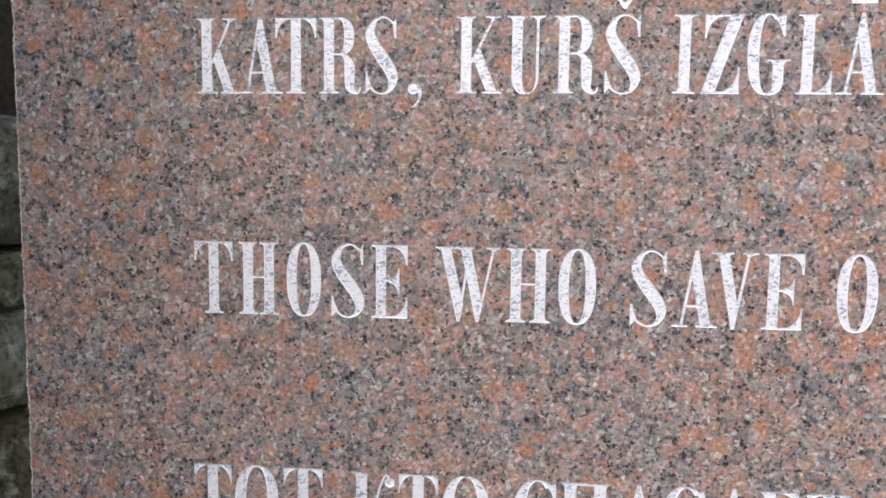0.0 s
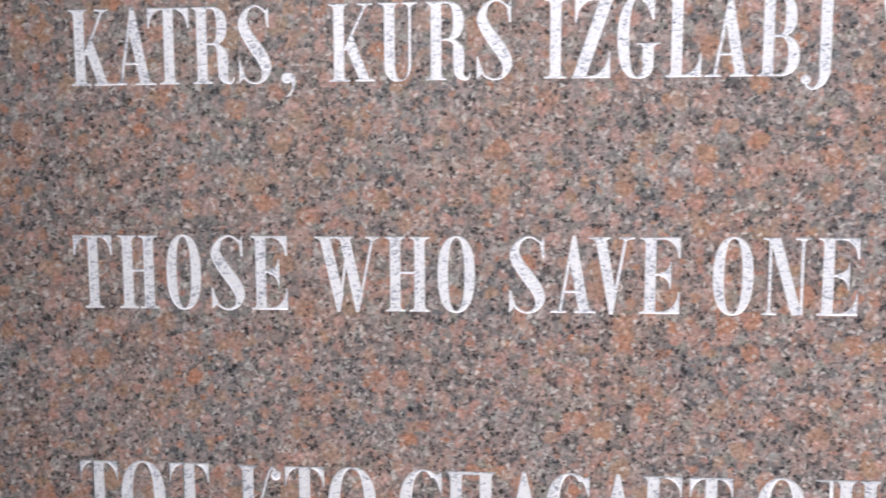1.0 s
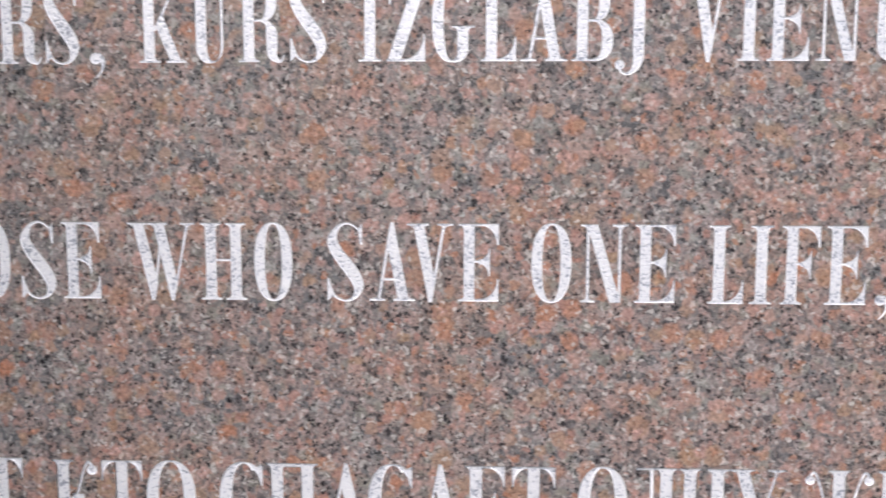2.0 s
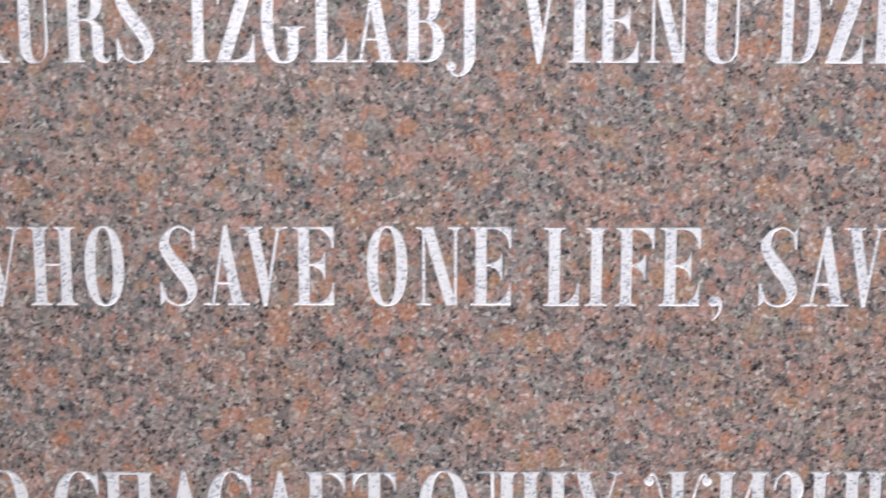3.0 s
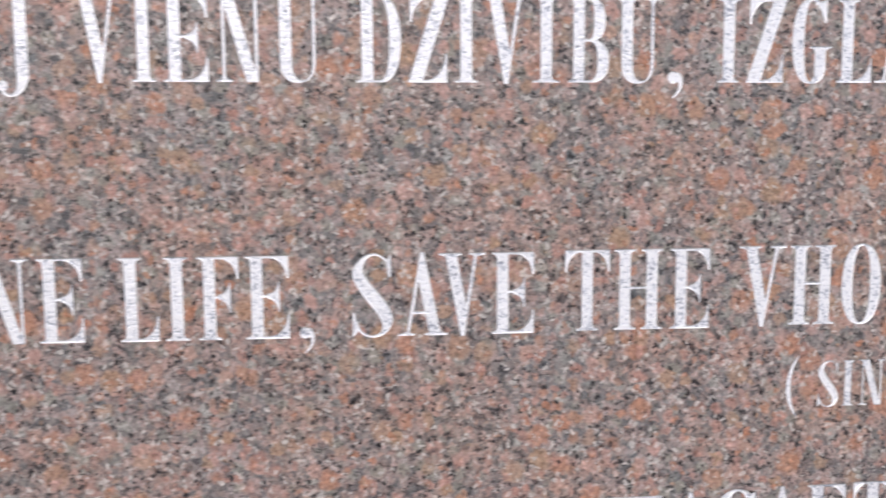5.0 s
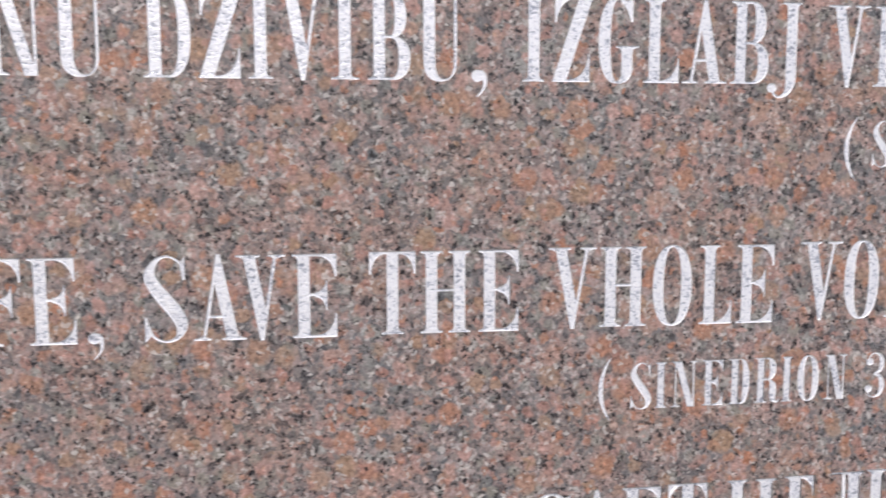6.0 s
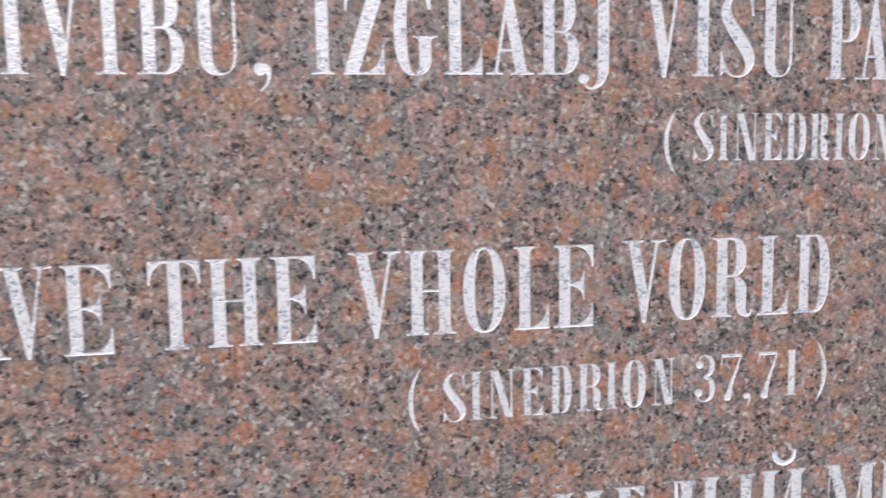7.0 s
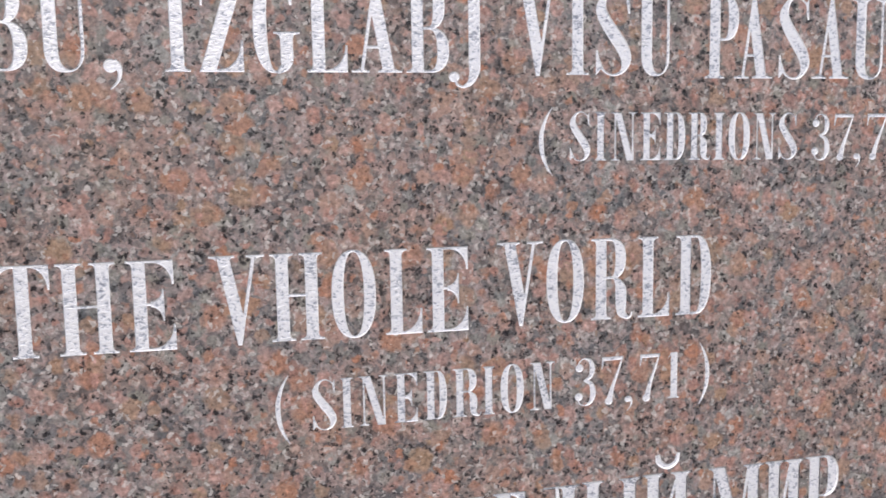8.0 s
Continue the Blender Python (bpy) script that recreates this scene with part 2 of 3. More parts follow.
class Pen:
    """Gathers the triangles of one letter."""

    def __init__(self):
        self.tris = []

    def fan(self, *p):
        for n in range(1, len(p) - 1):
            a, b, c = p[0], p[n], p[n + 1]
            area = (b[0] - a[0]) * (c[1] - a[1]) - (b[1] - a[1]) * (c[0] - a[0])
            if abs(area) > 1e-6:
                self.tris.append((a, b, c) if area > 0 else (a, c, b))
        return self

    def box(self, x0, y0, x1, y1):
        return self.fan((x0, y0), (x1, y0), (x1, y1), (x0, y1))

    def serif(self, x0, x1, y, up, left=REACH, right=REACH):
        """A hairline serif with small brackets at the end of a stem x0 to x1; up: +1 for a foot, -1 for a head."""
        h, k = HAIR * 0.85 * up, 0.045 * up
        self.box(x0 - left, y, x1 + right, y + h)
        if left > 0.02:
            self.fan((x0, y), (x0, y + h + k), (x0 - 0.012, y + h + 0.3 * k), (x0 - 0.6 * left, y + h))
        if right > 0.02:
            self.fan((x1, y), (x1, y + h + k), (x1 + 0.012, y + h + 0.3 * k), (x1 + 0.6 * right, y + h))
        return self

    def stem(self, x, y0=0.0, y1=1.0, s=None, foot=(REACH, REACH), head=(REACH, REACH)):
        s = s or STEM
        self.box(x, y0, x + s, y1)
        if foot:
            self.serif(x, x + s, y0, 1, *foot)
        if head:
            self.serif(x, x + s, y1, -1, *head)
        return self

    def slant(self, x0, x1, s, y0=0.0, y1=1.0):
        """A diagonal from x0 at y0 to x1 at y1, s wide across."""
        return self.fan((x0, y0), (x0 + s, y0), (x1 + s, y1), (x1, y1))

    def band(self, outer, inner, a0, a1, n=22):
        """Between two curves (cx, cy, rx, ry) from angle a0 to a1."""
        def on(c, a):
            ca, sa = math.cos(a), math.sin(a)
            q = 0.86
            return (c[0] + c[2] * math.copysign(abs(ca) ** q, ca), c[1] + c[3] * math.copysign(abs(sa) ** q, sa))
        for k in range(n):
            a, b = (radians(a0 + (a1 - a0) * (k + d) / n) for d in (0, 1))
            self.fan(on(outer, a), on(outer, b), on(inner, b), on(inner, a))
        return self

    def stroke(self, knots, steps=5):
        """A smooth line through knots (x, y, width), Catmull-Rom."""
        p = [np.array(k, float) for k in knots]
        p = [2 * p[0] - p[1], *p, 2 * p[-1] - p[-2]]
        line = []
        for i in range(1, len(p) - 2):
            for k in range(steps):
                t = k / steps
                line.append(0.5 * (2 * p[i] + (p[i + 1] - p[i - 1]) * t + (2 * p[i - 1] - 5 * p[i] + 4 * p[i + 1] - p[i + 2]) * t * t
                                   + (3 * p[i] - p[i - 1] - 3 * p[i + 1] + p[i + 2]) * t ** 3))
        line.append(p[-2])
        sides = []
        for i, q in enumerate(line):
            d = line[min(i + 1, len(line) - 1)][:2] - line[max(i - 1, 0)][:2]
            d = d / max(1e-9, np.hypot(*d))
            o = np.array((-d[1], d[0])) * q[2] / 2
            sides.append((tuple(q[:2] + o), tuple(q[:2] - o)))
        for (a, b), (c, d) in zip(sides, sides[1:]):
            self.fan(b, d, c)
            self.fan(b, c, a)
        return self

    def ball(self, x, y, r, n=14):
        return self.fan(*((x + r * math.cos(k * math.tau / n), y + r * math.sin(k * math.tau / n)) for k in range(n)))

    def turned(self, w):
        self.tris = [tuple((w - x, 1 - y) for x, y in t) for t in self.tris]
        return self

    def moved(self, dx, other):
        self.tris += [tuple((x + dx, y) for x, y in t) for t in other.tris]
        return self


def peak(w, serifs=True, bar=True, right=0.085):
    """The form of A; turned over it is V."""
    p, top, cx = Pen(), 1.015, 0.50 * w
    foot, left = w - right, 0.105
    run = (cx + 0.022 - foot) / top                     # outer edge, x per y
    rise = (cx - 0.022 - left) / top
    y = (foot - STEM - left - HAIR) / (rise - run)
    p.fan((foot - STEM, 0), (foot, 0), (foot + run * top, top), (cx - 0.022, top), (left + rise * y + HAIR, y))
    p.fan((left, 0), (left + HAIR * 1.25, 0), (cx + 0.015, top), (cx - 0.022, top))
    if bar:
        p.box(left + rise * 0.27, 0.265, foot - STEM + run * 0.27 + 0.03, 0.265 + HAIR)
    if serifs:
        p.serif(left, left + HAIR, 0, 1, left - 0.01, 0.075)
        p.serif(foot - STEM, foot, 0, 1, 0.06, right - 0.005)
    return p


def g_a(w):
    return peak(w)


def g_v(w):
    return peak(w, bar=False).turned(w)


def g_w(w):
    p = Pen()
    for start, tip, end in ((0.07, 0.365 * w, 0.385 * w + 0.8 * STEM), (0.385 * w, 0.655 * w, w - 0.11)):
        lean = tip - 0.02 - start
        p.fan((start, 1), (tip - 0.02, -0.01), (tip + 0.02, -0.01), (start + STEM + 0.78 * lean, 0.22), (start + STEM, 1))
        p.fan((tip - 0.01, -0.01), (tip + 0.02, -0.01), (end + HAIR * 1.2, 1), (end, 1))
        p.serif(start, start + STEM, 1, -1, 0.065, 0.05)
    return p.serif(w - 0.11, w - 0.075, 1, -1, 0.08, 0.075)


def bowl(p, x, y0, y1, xr, thin=HAIR):
    """A right-hand bowl from a stem's edge x out to xr."""
    xs, mid, half = x + 0.25 * (xr - x), (y0 + y1) / 2, (y1 - y0) / 2
    p.box(x - 0.02, y0, xs, y0 + thin).box(x - 0.02, y1 - thin, xs, y1)
    return p.band((xs, mid, xr - xs, half), (xs, mid, xr - xs - STEM, half - thin), -90, 90, 16)


def g_b(w):
    p = Pen().stem(REACH, foot=(REACH, 0), head=(REACH, 0))
    bowl(p, REACH + STEM, 0.485, 1.0, w - 0.045)
    return bowl(p, REACH + STEM, 0.0, 0.512, w)


def g_d(w):
    return bowl(Pen().stem(REACH, foot=(REACH, 0), head=(REACH, 0)), REACH + STEM, 0, 1, w)


def g_p(w):
    return bowl(Pen().stem(REACH, head=(REACH, 0)), REACH + STEM, 0.455, 1.0, w)


def g_r(w):
    p = Pen().stem(REACH, head=(REACH, 0))
    bowl(p, REACH + STEM, 0.5, 1.0, w - 0.085)
    x = w - 0.085 - STEM / 2
    p.stroke([(REACH + STEM + 0.10, 0.512, HAIR), (x - 0.05, 0.48, 0.07), (x, 0.38, STEM), (x + 0.005, 0.2, STEM), (x + 0.015, 0.075, 0.11), (w - 0.06, 0.012, 0.045), (w - 0.02, 0.03, 0.025), (w, 0.085, 0.02)])
    return p


def beak(p, x, y, up, long=0.27, span=0.21, tip=0.022):
    """The pointed end of a bar at (x, y), reaching up or down, hollowed by a quarter of an ellipse."""
    arc = [(x - span + (span - tip) * math.cos(k * math.pi / 16), y + up * (long - (long - HAIR) * math.sin(k * math.pi / 16))) for k in range(9)]
    return p.fan((x, y), (x, y + up * long), *arc, (x - span, y))


def g_e(w):
    p = Pen().stem(REACH, foot=(REACH, 0), head=(REACH, 0))
    p.box(REACH, 1 - HAIR, w, 1).box(REACH, 0, w, HAIR).box(REACH, 0.50, w - 0.14, 0.50 + HAIR)
    beak(p, w, 1, -1, 0.27)
    beak(p, w, 0, 1, 0.29, 0.23)
    beak(p, w - 0.11, 0.515, 1, 0.17, 0.14, 0.018)
    return beak(p, w - 0.11, 0.517, -1, 0.19, 0.14, 0.018)


def g_f(w):
    p = Pen().stem(REACH, head=(REACH, 0))
    p.box(REACH, 1 - HAIR, w, 1).box(REACH, 0.50, w - 0.14, 0.50 + HAIR)
    beak(p, w, 1, -1, 0.27)
    beak(p, w - 0.10, 0.515, 1, 0.17, 0.14, 0.018)
    return beak(p, w - 0.10, 0.517, -1, 0.19, 0.14, 0.018)


def g_l(w):
    p = Pen().stem(REACH, foot=(REACH, 0)).box(REACH, 0, w, HAIR)
    return beak(p, w, 0, 1, 0.30, 0.24)


def g_t(w):
    x = (w - STEM) / 2
    p = Pen().stem(x, head=None).box(0.01, 1 - HAIR, w - 0.01, 1)
    beak(p, w, 1, -1, 0.27, 0.44 * (w - STEM))
    for a, b, c in beak(Pen(), w, 1, -1, 0.27, 0.44 * (w - STEM)).tris:
        p.fan(*((w - q[0], q[1]) for q in (a, c, b)))
    return p


def g_z(w):
    p = Pen().slant(0.0, w - STEM - 0.03, STEM + 0.03).box(0, 0, w - 0.03, HAIR).box(0.04, 1 - HAIR, w, 1)
    beak(p, w - 0.03, 0, 1, 0.34, 0.25)
    for a, b, c in beak(Pen(), w, 1, -1, 0.30, 0.22).tris:
        p.fan(*((w - q[0] + 0.03, q[1]) for q in (a, c, b)))
    return p


def g_h(w):
    p = Pen().stem(REACH).stem(w - REACH - STEM)
    return p.box(REACH, 0.505, w - REACH, 0.505 + HAIR)


def g_i(w):
    x = (w - STEM) / 2
    return Pen().stem(x, foot=(x, x), head=(x, x))


def g_j(w):
    x = w - STEM - 0.02
    p = Pen().stem(x, 0.12, 1.0, foot=None, head=(0.06, 0.05))
    p.stroke([(x + STEM / 2, 0.14, STEM), (x + STEM / 2 - 0.003, 0.02, 0.125), (x + 0.02, -0.10, 0.075), (x - 0.07, -0.158, 0.03), (x - 0.14, -0.13, 0.03), (x - 0.165, -0.07, 0.03)])
    return p.ball(0.07, -0.045, 0.062)


def g_k(w):
    p = Pen().stem(REACH, foot=(REACH, 0.07), head=(REACH, 0.05))
    x = REACH + STEM
    p.slant(x - 0.02, w - 0.13, HAIR * 1.3, 0.40, 1.0).serif(w - 0.13, w - 0.10, 1, -1, 0.09, 0.07)
    p.fan((w - 0.06 - STEM, 0.0), (w - 0.06, 0.0), (x + 0.105, 0.60), (x + 0.01, 0.47))
    return p.serif(w - 0.06 - STEM, w - 0.06, 0, 1, 0.06, 0.058)


def g_k_curl(w):
    p = Pen().stem(REACH)
    x = REACH + STEM
    p.stroke([(x - 0.01, 0.47, HAIR), (x + 0.10, 0.56, 0.03), (x + 0.17, 0.80, 0.035), (w - 0.13, 0.965, 0.035), (w - 0.07, 0.93, 0.04)])
    p.ball(w - 0.07, 0.87, 0.068)
    p.slant(w - 0.07 - STEM, x + 0.035, STEM * 0.95, 0.0, 0.55)
    return p.serif(w - 0.07 - STEM, w - 0.07, 0, 1, 0.06, 0.065)


def g_n(w):
    h = HAIR * 1.2
    p = Pen().stem(0.08, s=h, foot=(0.075, 0.075), head=None).stem(w - 0.08 - h, s=h, foot=None, head=(0.075, 0.075))
    p.slant(w - 0.08 - STEM, 0.08, STEM, -0.005, 1.0)
    return p.serif(0.08, 0.08 + STEM, 1, -1, 0.075, 0.0)


def ring(w):
    return (w / 2, 0.5, w / 2, 0.512), (w / 2, 0.5, w / 2 - STEM, 0.485)


def g_o(w):
    return Pen().band(*ring(w), 0, 360, 40)


def g_c(w):
    v = w + 0.06
    p = Pen().band((v / 2, 0.5, v / 2, 0.512), (v / 2 + 0.01, 0.5, v / 2 - STEM, 0.485), 52, 300, 30)
    p.fan((w, 0.98), (w, 0.70), (w - 0.022, 0.70), (w - 0.06, 0.84), (w - 0.12, 0.93))
    return p.stroke([(v / 2 + 0.5 * v / 2 * 1.02, 0.06, 0.03), (w - 0.04, 0.13, 0.03), (w, 0.25, 0.025)])


def g_g(w):
    x = w - 0.085 - STEM
    v = w - 0.05
    p = Pen().band((v / 2, 0.5, v / 2, 0.512), (v / 2 + 0.01, 0.5, v / 2 - STEM, 0.485), 60, 292, 30)
    p.fan((w - 0.085, 1.0), (w - 0.085, 0.72), (w - 0.107, 0.72), (w - 0.15, 0.85), (w - 0.22, 0.955))
    p.stem(x, 0.12, 0.44, foot=None, head=(0.07, 0.08))
    return p.stroke([(x + STEM / 2, 0.13, STEM), (x + STEM / 2 - 0.025, 0.06, 0.10), (x - 0.02, 0.008, 0.05), (v / 2 + 0.02, 0.0, 0.026)])


def g_s(w):
    p = Pen().stroke([(0.93 * w, 0.79, 0.025), (0.86 * w, 0.91, 0.026), (0.58 * w, 0.995, 0.026), (0.30 * w, 0.945, 0.055), (0.15 * w, 0.79, 0.125), (0.26 * w, 0.645, 0.15),
                      (0.50 * w, 0.485, 0.165), (0.75 * w, 0.32, 0.16), (0.85 * w, 0.18, 0.13), (0.74 * w, 0.045, 0.055), (0.48 * w, 0.0, 0.026), (0.22 * w, 0.055, 0.03), (0.08 * w, 0.19, 0.03)], 6)
    p.fan((0.955 * w, 1.0), (0.955 * w, 0.72), (0.90 * w, 0.72), (0.86 * w, 0.84), (0.84 * w, 0.92))
    return p.fan((0.01 * w, 0.0), (0.01 * w, 0.29), (0.06 * w, 0.29), (0.13 * w, 0.13), (0.16 * w, 0.07))


def g_u(w):
    h, cy = HAIR * 1.15, 0.24
    x0, x1 = 0.075, w - 0.085
    p = Pen().stem(x0, cy, 1.0, foot=None, head=(0.07, 0.06)).stem(x1 - h, cy, 1.0, h, foot=None, head=(0.085, 0.08))
    mid = (x0 + x1) / 2
    return p.band((mid, cy, (x1 - x0) / 2, cy + 0.012), ((x0 + STEM + x1 - h) / 2, cy, (x1 - h - x0 - STEM) / 2, cy - HAIR + 0.012), 180, 360, 22)


def g_comma(w):
    p = Pen().ball(0.42 * w, 0.062, 0.37 * w)
    return p.stroke([(0.58 * w, 0.115, 0.30 * w), (0.80 * w, 0.055, 0.33 * w), (0.87 * w, -0.02, 0.22 * w), (0.78 * w, -0.09, 0.15 * w), (0.58 * w, -0.145, 0.11 * w), (0.36 * w, -0.185, 0.08 * w)])


def g_three(w):
    p = Pen().ball(0.20 * w, 0.80, 0.085)
    p.stroke([(0.13 * w, 0.84, 0.03), (0.24 * w, 0.95, 0.03), (0.50 * w, 0.99, 0.03), (0.75 * w, 0.93, 0.08), (0.84 * w, 0.77, 0.115), (0.74 * w, 0.60, 0.08), (0.42 * w, 0.525, 0.03)])
    p.stroke([(0.42 * w, 0.525, 0.03), (0.76 * w, 0.46, 0.09), (0.88 * w, 0.26, 0.125), (0.76 * w, 0.07, 0.08), (0.48 * w, 0.0, 0.03), (0.22 * w, 0.04, 0.03), (0.12 * w, 0.15, 0.03)])
    return p.ball(0.17 * w, 0.19, 0.085)


def g_ze(w):
    p = Pen().stroke([(0.08 * w, 0.76, 0.03), (0.15 * w, 0.89, 0.03), (0.42 * w, 0.985, 0.035), (0.70 * w, 0.94, 0.10), (0.82 * w, 0.77, 0.155), (0.72 * w, 0.60, 0.09), (0.40 * w, 0.525, 0.03)])
    return p.stroke([(0.40 * w, 0.525, 0.03), (0.74 * w, 0.46, 0.10), (0.86 * w, 0.26, 0.16), (0.74 * w, 0.07, 0.09), (0.46 * w, 0.0, 0.03), (0.18 * w, 0.06, 0.03), (0.06 * w, 0.22, 0.03)])


def g_seven(w):
    p = Pen().box(0.03 * w, 0.92, w, 1.0).fan((0.0, 0.74), (0.045 * w, 0.74), (0.14 * w, 0.93), (0.05 * w, 1.0))
    p.stroke([(0.96 * w, 0.97, 0.03), (0.74 * w, 0.66, 0.05), (0.50 * w, 0.34, 0.085), (0.36 * w, 0.06, 0.14)])
    return p.ball(0.345 * w, 0.055, 0.085)


def g_one(w):
    x = (w - STEM) / 2 + 0.01
    return Pen().stem(x, foot=(x, w - x - STEM), head=None).fan((0.0, 0.86), (x, 0.95), (x + 0.03, 1.0), (x, 1.0), (0.0, 0.88))


def g_open(w):
    return Pen().stroke([(w, 1.18, 0.015), (0.55 * w, 0.96, 0.055), (0.24 * w, 0.68, 0.09), (0.19 * w, 0.46, 0.10), (0.28 * w, 0.20, 0.09), (0.58 * w, -0.05, 0.055), (w, -0.25, 0.015)])


def g_close(w):
    p = g_open(w)
    p.tris = [tuple((w - x, y) for x, y in (a, c, b)) for a, b, c in p.tris]
    return p


def g_pe(w):
    return Pen().stem(REACH).stem(w - REACH - STEM).box(REACH, 1 - HAIR * 1.6, w - REACH, 1)


def g_tse(w):
    p = Pen().stem(REACH, foot=(REACH, 0)).stem(w - REACH - STEM - 0.08, foot=(0, 0))
    return p.box(REACH, 0, w, HAIR).fan((w, 0.0), (w, -0.2), (w - 0.02, -0.2), (w - 0.10, 0.0))


def g_el(w):
    p = Pen().stem(w - REACH - STEM)
    p.box(0.03, 1 - HAIR, w - REACH, 1)
    p.stroke([(0.20, 0.99, 0.045), (0.205, 0.6, 0.045), (0.18, 0.2, 0.05), (0.12, 0.04, 0.045), (0.07, 0.05, 0.04)])
    return p.ball(0.07, 0.09, 0.06)


def g_de(w):
    p = Pen().stem(w - REACH - STEM, foot=None)
    p.box(0.0, 1 - HAIR, w - REACH, 1).box(0.0, 0, w, HAIR)
    p.stroke([(0.19, 0.99, 0.045), (0.19, 0.5, 0.04), (0.10, 0.01, 0.035)])
    p.fan((0.0, 0.0), (0.03, 0.0), (0.015, -0.2), (0.0, -0.2))
    return p.fan((w, 0.0), (w, -0.2), (w - 0.015, -0.2), (w - 0.03, 0.0))


def g_i_cyrillic(w):
    p = Pen().stem(REACH).stem(w - REACH - STEM)
    return p.slant(REACH + STEM - 0.02, w - REACH - STEM - 0.01, HAIR * 1.3, 0.12, 0.9)


def g_u_cyrillic(w):
    p = Pen().slant(0.45 * w - 0.02, 0.11, STEM, 0.30, 1.0).serif(0.11, 0.11 + STEM, 1, -1, 0.10, 0.08)
    p.stroke([(w - 0.12, 0.99, 0.03), (0.62 * w, 0.42, 0.03), (0.48 * w, 0.12, 0.03), (0.32 * w, 0.0, 0.03), (0.2 * w, 0.06, 0.03)])
    return p.serif(w - 0.135, w - 0.105, 1, -1, 0.10, 0.10).ball(0.2 * w, 0.09, 0.06)


def g_zhe(w):
    mid = w / 2
    p = Pen().stem(mid - STEM / 2)
    for k in (-1, 1):
        half = Pen().stroke([(0.05, 0.49, HAIR), (0.17, 0.60, 0.03), (0.24, 0.82, 0.035), (mid - 0.13, 0.965, 0.035), (mid - 0.075, 0.93, 0.04)])
        half.ball(mid - 0.075, 0.87, 0.06).slant(mid - 0.08 - STEM, 0.09, STEM * 0.9, 0.0, 0.54).serif(mid - 0.08 - STEM, mid - 0.08, 0, 1, 0.05, 0.07)
        for t in half.tris:
            p.fan(*((mid + k * x, y) for x, y in t))
    return p


def g_soft(w):
    return bowl(Pen().stem(REACH, foot=(REACH, 0)), REACH + STEM, 0.0, 0.55, w)


def g_yery(w):
    p = bowl(Pen().stem(REACH, foot=(REACH, 0)), REACH + STEM, 0.0, 0.55, 0.56 * w)
    return p.stem(w - REACH - STEM)


def g_em(w):
    h = HAIR * 1.2
    p = Pen().stem(0.075, s=h, foot=(0.07, 0.07), head=None).stem(w - REACH - STEM)
    p.slant(0.44 * w, 0.075, STEM, 0.0, 1.0).serif(0.075, 0.075 + STEM, 1, -1, 0.07, 0.0)
    return p.slant(0.44 * w + 0.06, w - REACH - STEM - 0.01, HAIR * 1.3, 0.0, 0.99)


def accent_caron(w):
    m = w / 2 + 0.005
    return Pen().fan((m - 0.02, 1.07), (m + 0.02, 1.07), (m + 0.115, 1.22), (m + 0.075, 1.22), (m, 1.15), (m - 0.075, 1.22), (m - 0.115, 1.22))


def accent_macron(w):
    return Pen().box(w / 2 - 0.16, 1.125, w / 2 + 0.16, 1.185)


def accent_breve(w):
    m = w / 2
    return Pen().stroke([(m - 0.135, 1.235, 0.06), (m - 0.11, 1.14, 0.08), (m, 1.075, 0.065), (m + 0.11, 1.13, 0.06), (m + 0.14, 1.245, 0.045)])


GLYPHS = {"A": g_a, "B": g_b, "D": g_d, "E": g_e, "F": g_f, "G": g_g, "H": g_h, "I": g_i, "J": g_j, "K": g_k, "L": g_l, "N": g_n, "O": g_o, "P": g_p,
          "R": g_r, "S": g_s, "T": g_t, "U": g_u, "V": g_v, "W": g_w, "Z": g_z, ",": g_comma, "3": g_three, "7": g_seven, "1": g_one, "(": g_open, ")": g_close,
          "Т": g_t, "О": g_o, "К": g_k_curl, "С": g_c, "П": g_pe, "А": g_a, "Е": g_e, "Д": g_de, "Н": g_h,
          "У": g_u_cyrillic, "Ж": g_zhe, "И": g_i_cyrillic, "З": g_ze, "Ь": g_soft, "Ц": g_tse, "Л": g_el,
          "Ы": g_yery, "Й": g_i_cyrillic, "М": g_em, "Р": g_p, "Š": g_s, "Ā": g_a}
ACCENTS = {"Š": ("caron", accent_caron), "Ā": ("macron", accent_macron), "Й": ("breve", accent_breve)}

# ---- the tablet and its inscription ----
LEFT, RIGHT, TOP, THICK, FLOOR = -0.2350, 1.89, 2.05, 0.12, 0.0030
DEPTH, SLOPE = 0.0006, 0.00062                         # of the letters' floor, and how far their walls lean
tablet = tagged(new("memorial_tablet"), "upright polished pink-grey granite tablet with white carved inscription", "memorial")
HOLES = []                                              # (merged points, triangles) of every cut shape, in x and z


def within(mids, p, tris):
    """Which of the places lie in any of the triangles."""
    inside = np.zeros(len(mids), bool)
    for t in tris:
        a, b, c = p[list(t)]
        s = [(q[0] - o[0]) * (mids[:, 1] - o[1]) - (q[1] - o[1]) * (mids[:, 0] - o[0]) for o, q in ((a, b), (b, c), (c, a))]
        inside |= (np.array(s) >= -1e-12).all(0)
    return inside


def centres(v, f):
    return np.array([[sum(v[k].x for k in t) / len(t), sum(v[k].y for k in t) / len(t)] for t in f])


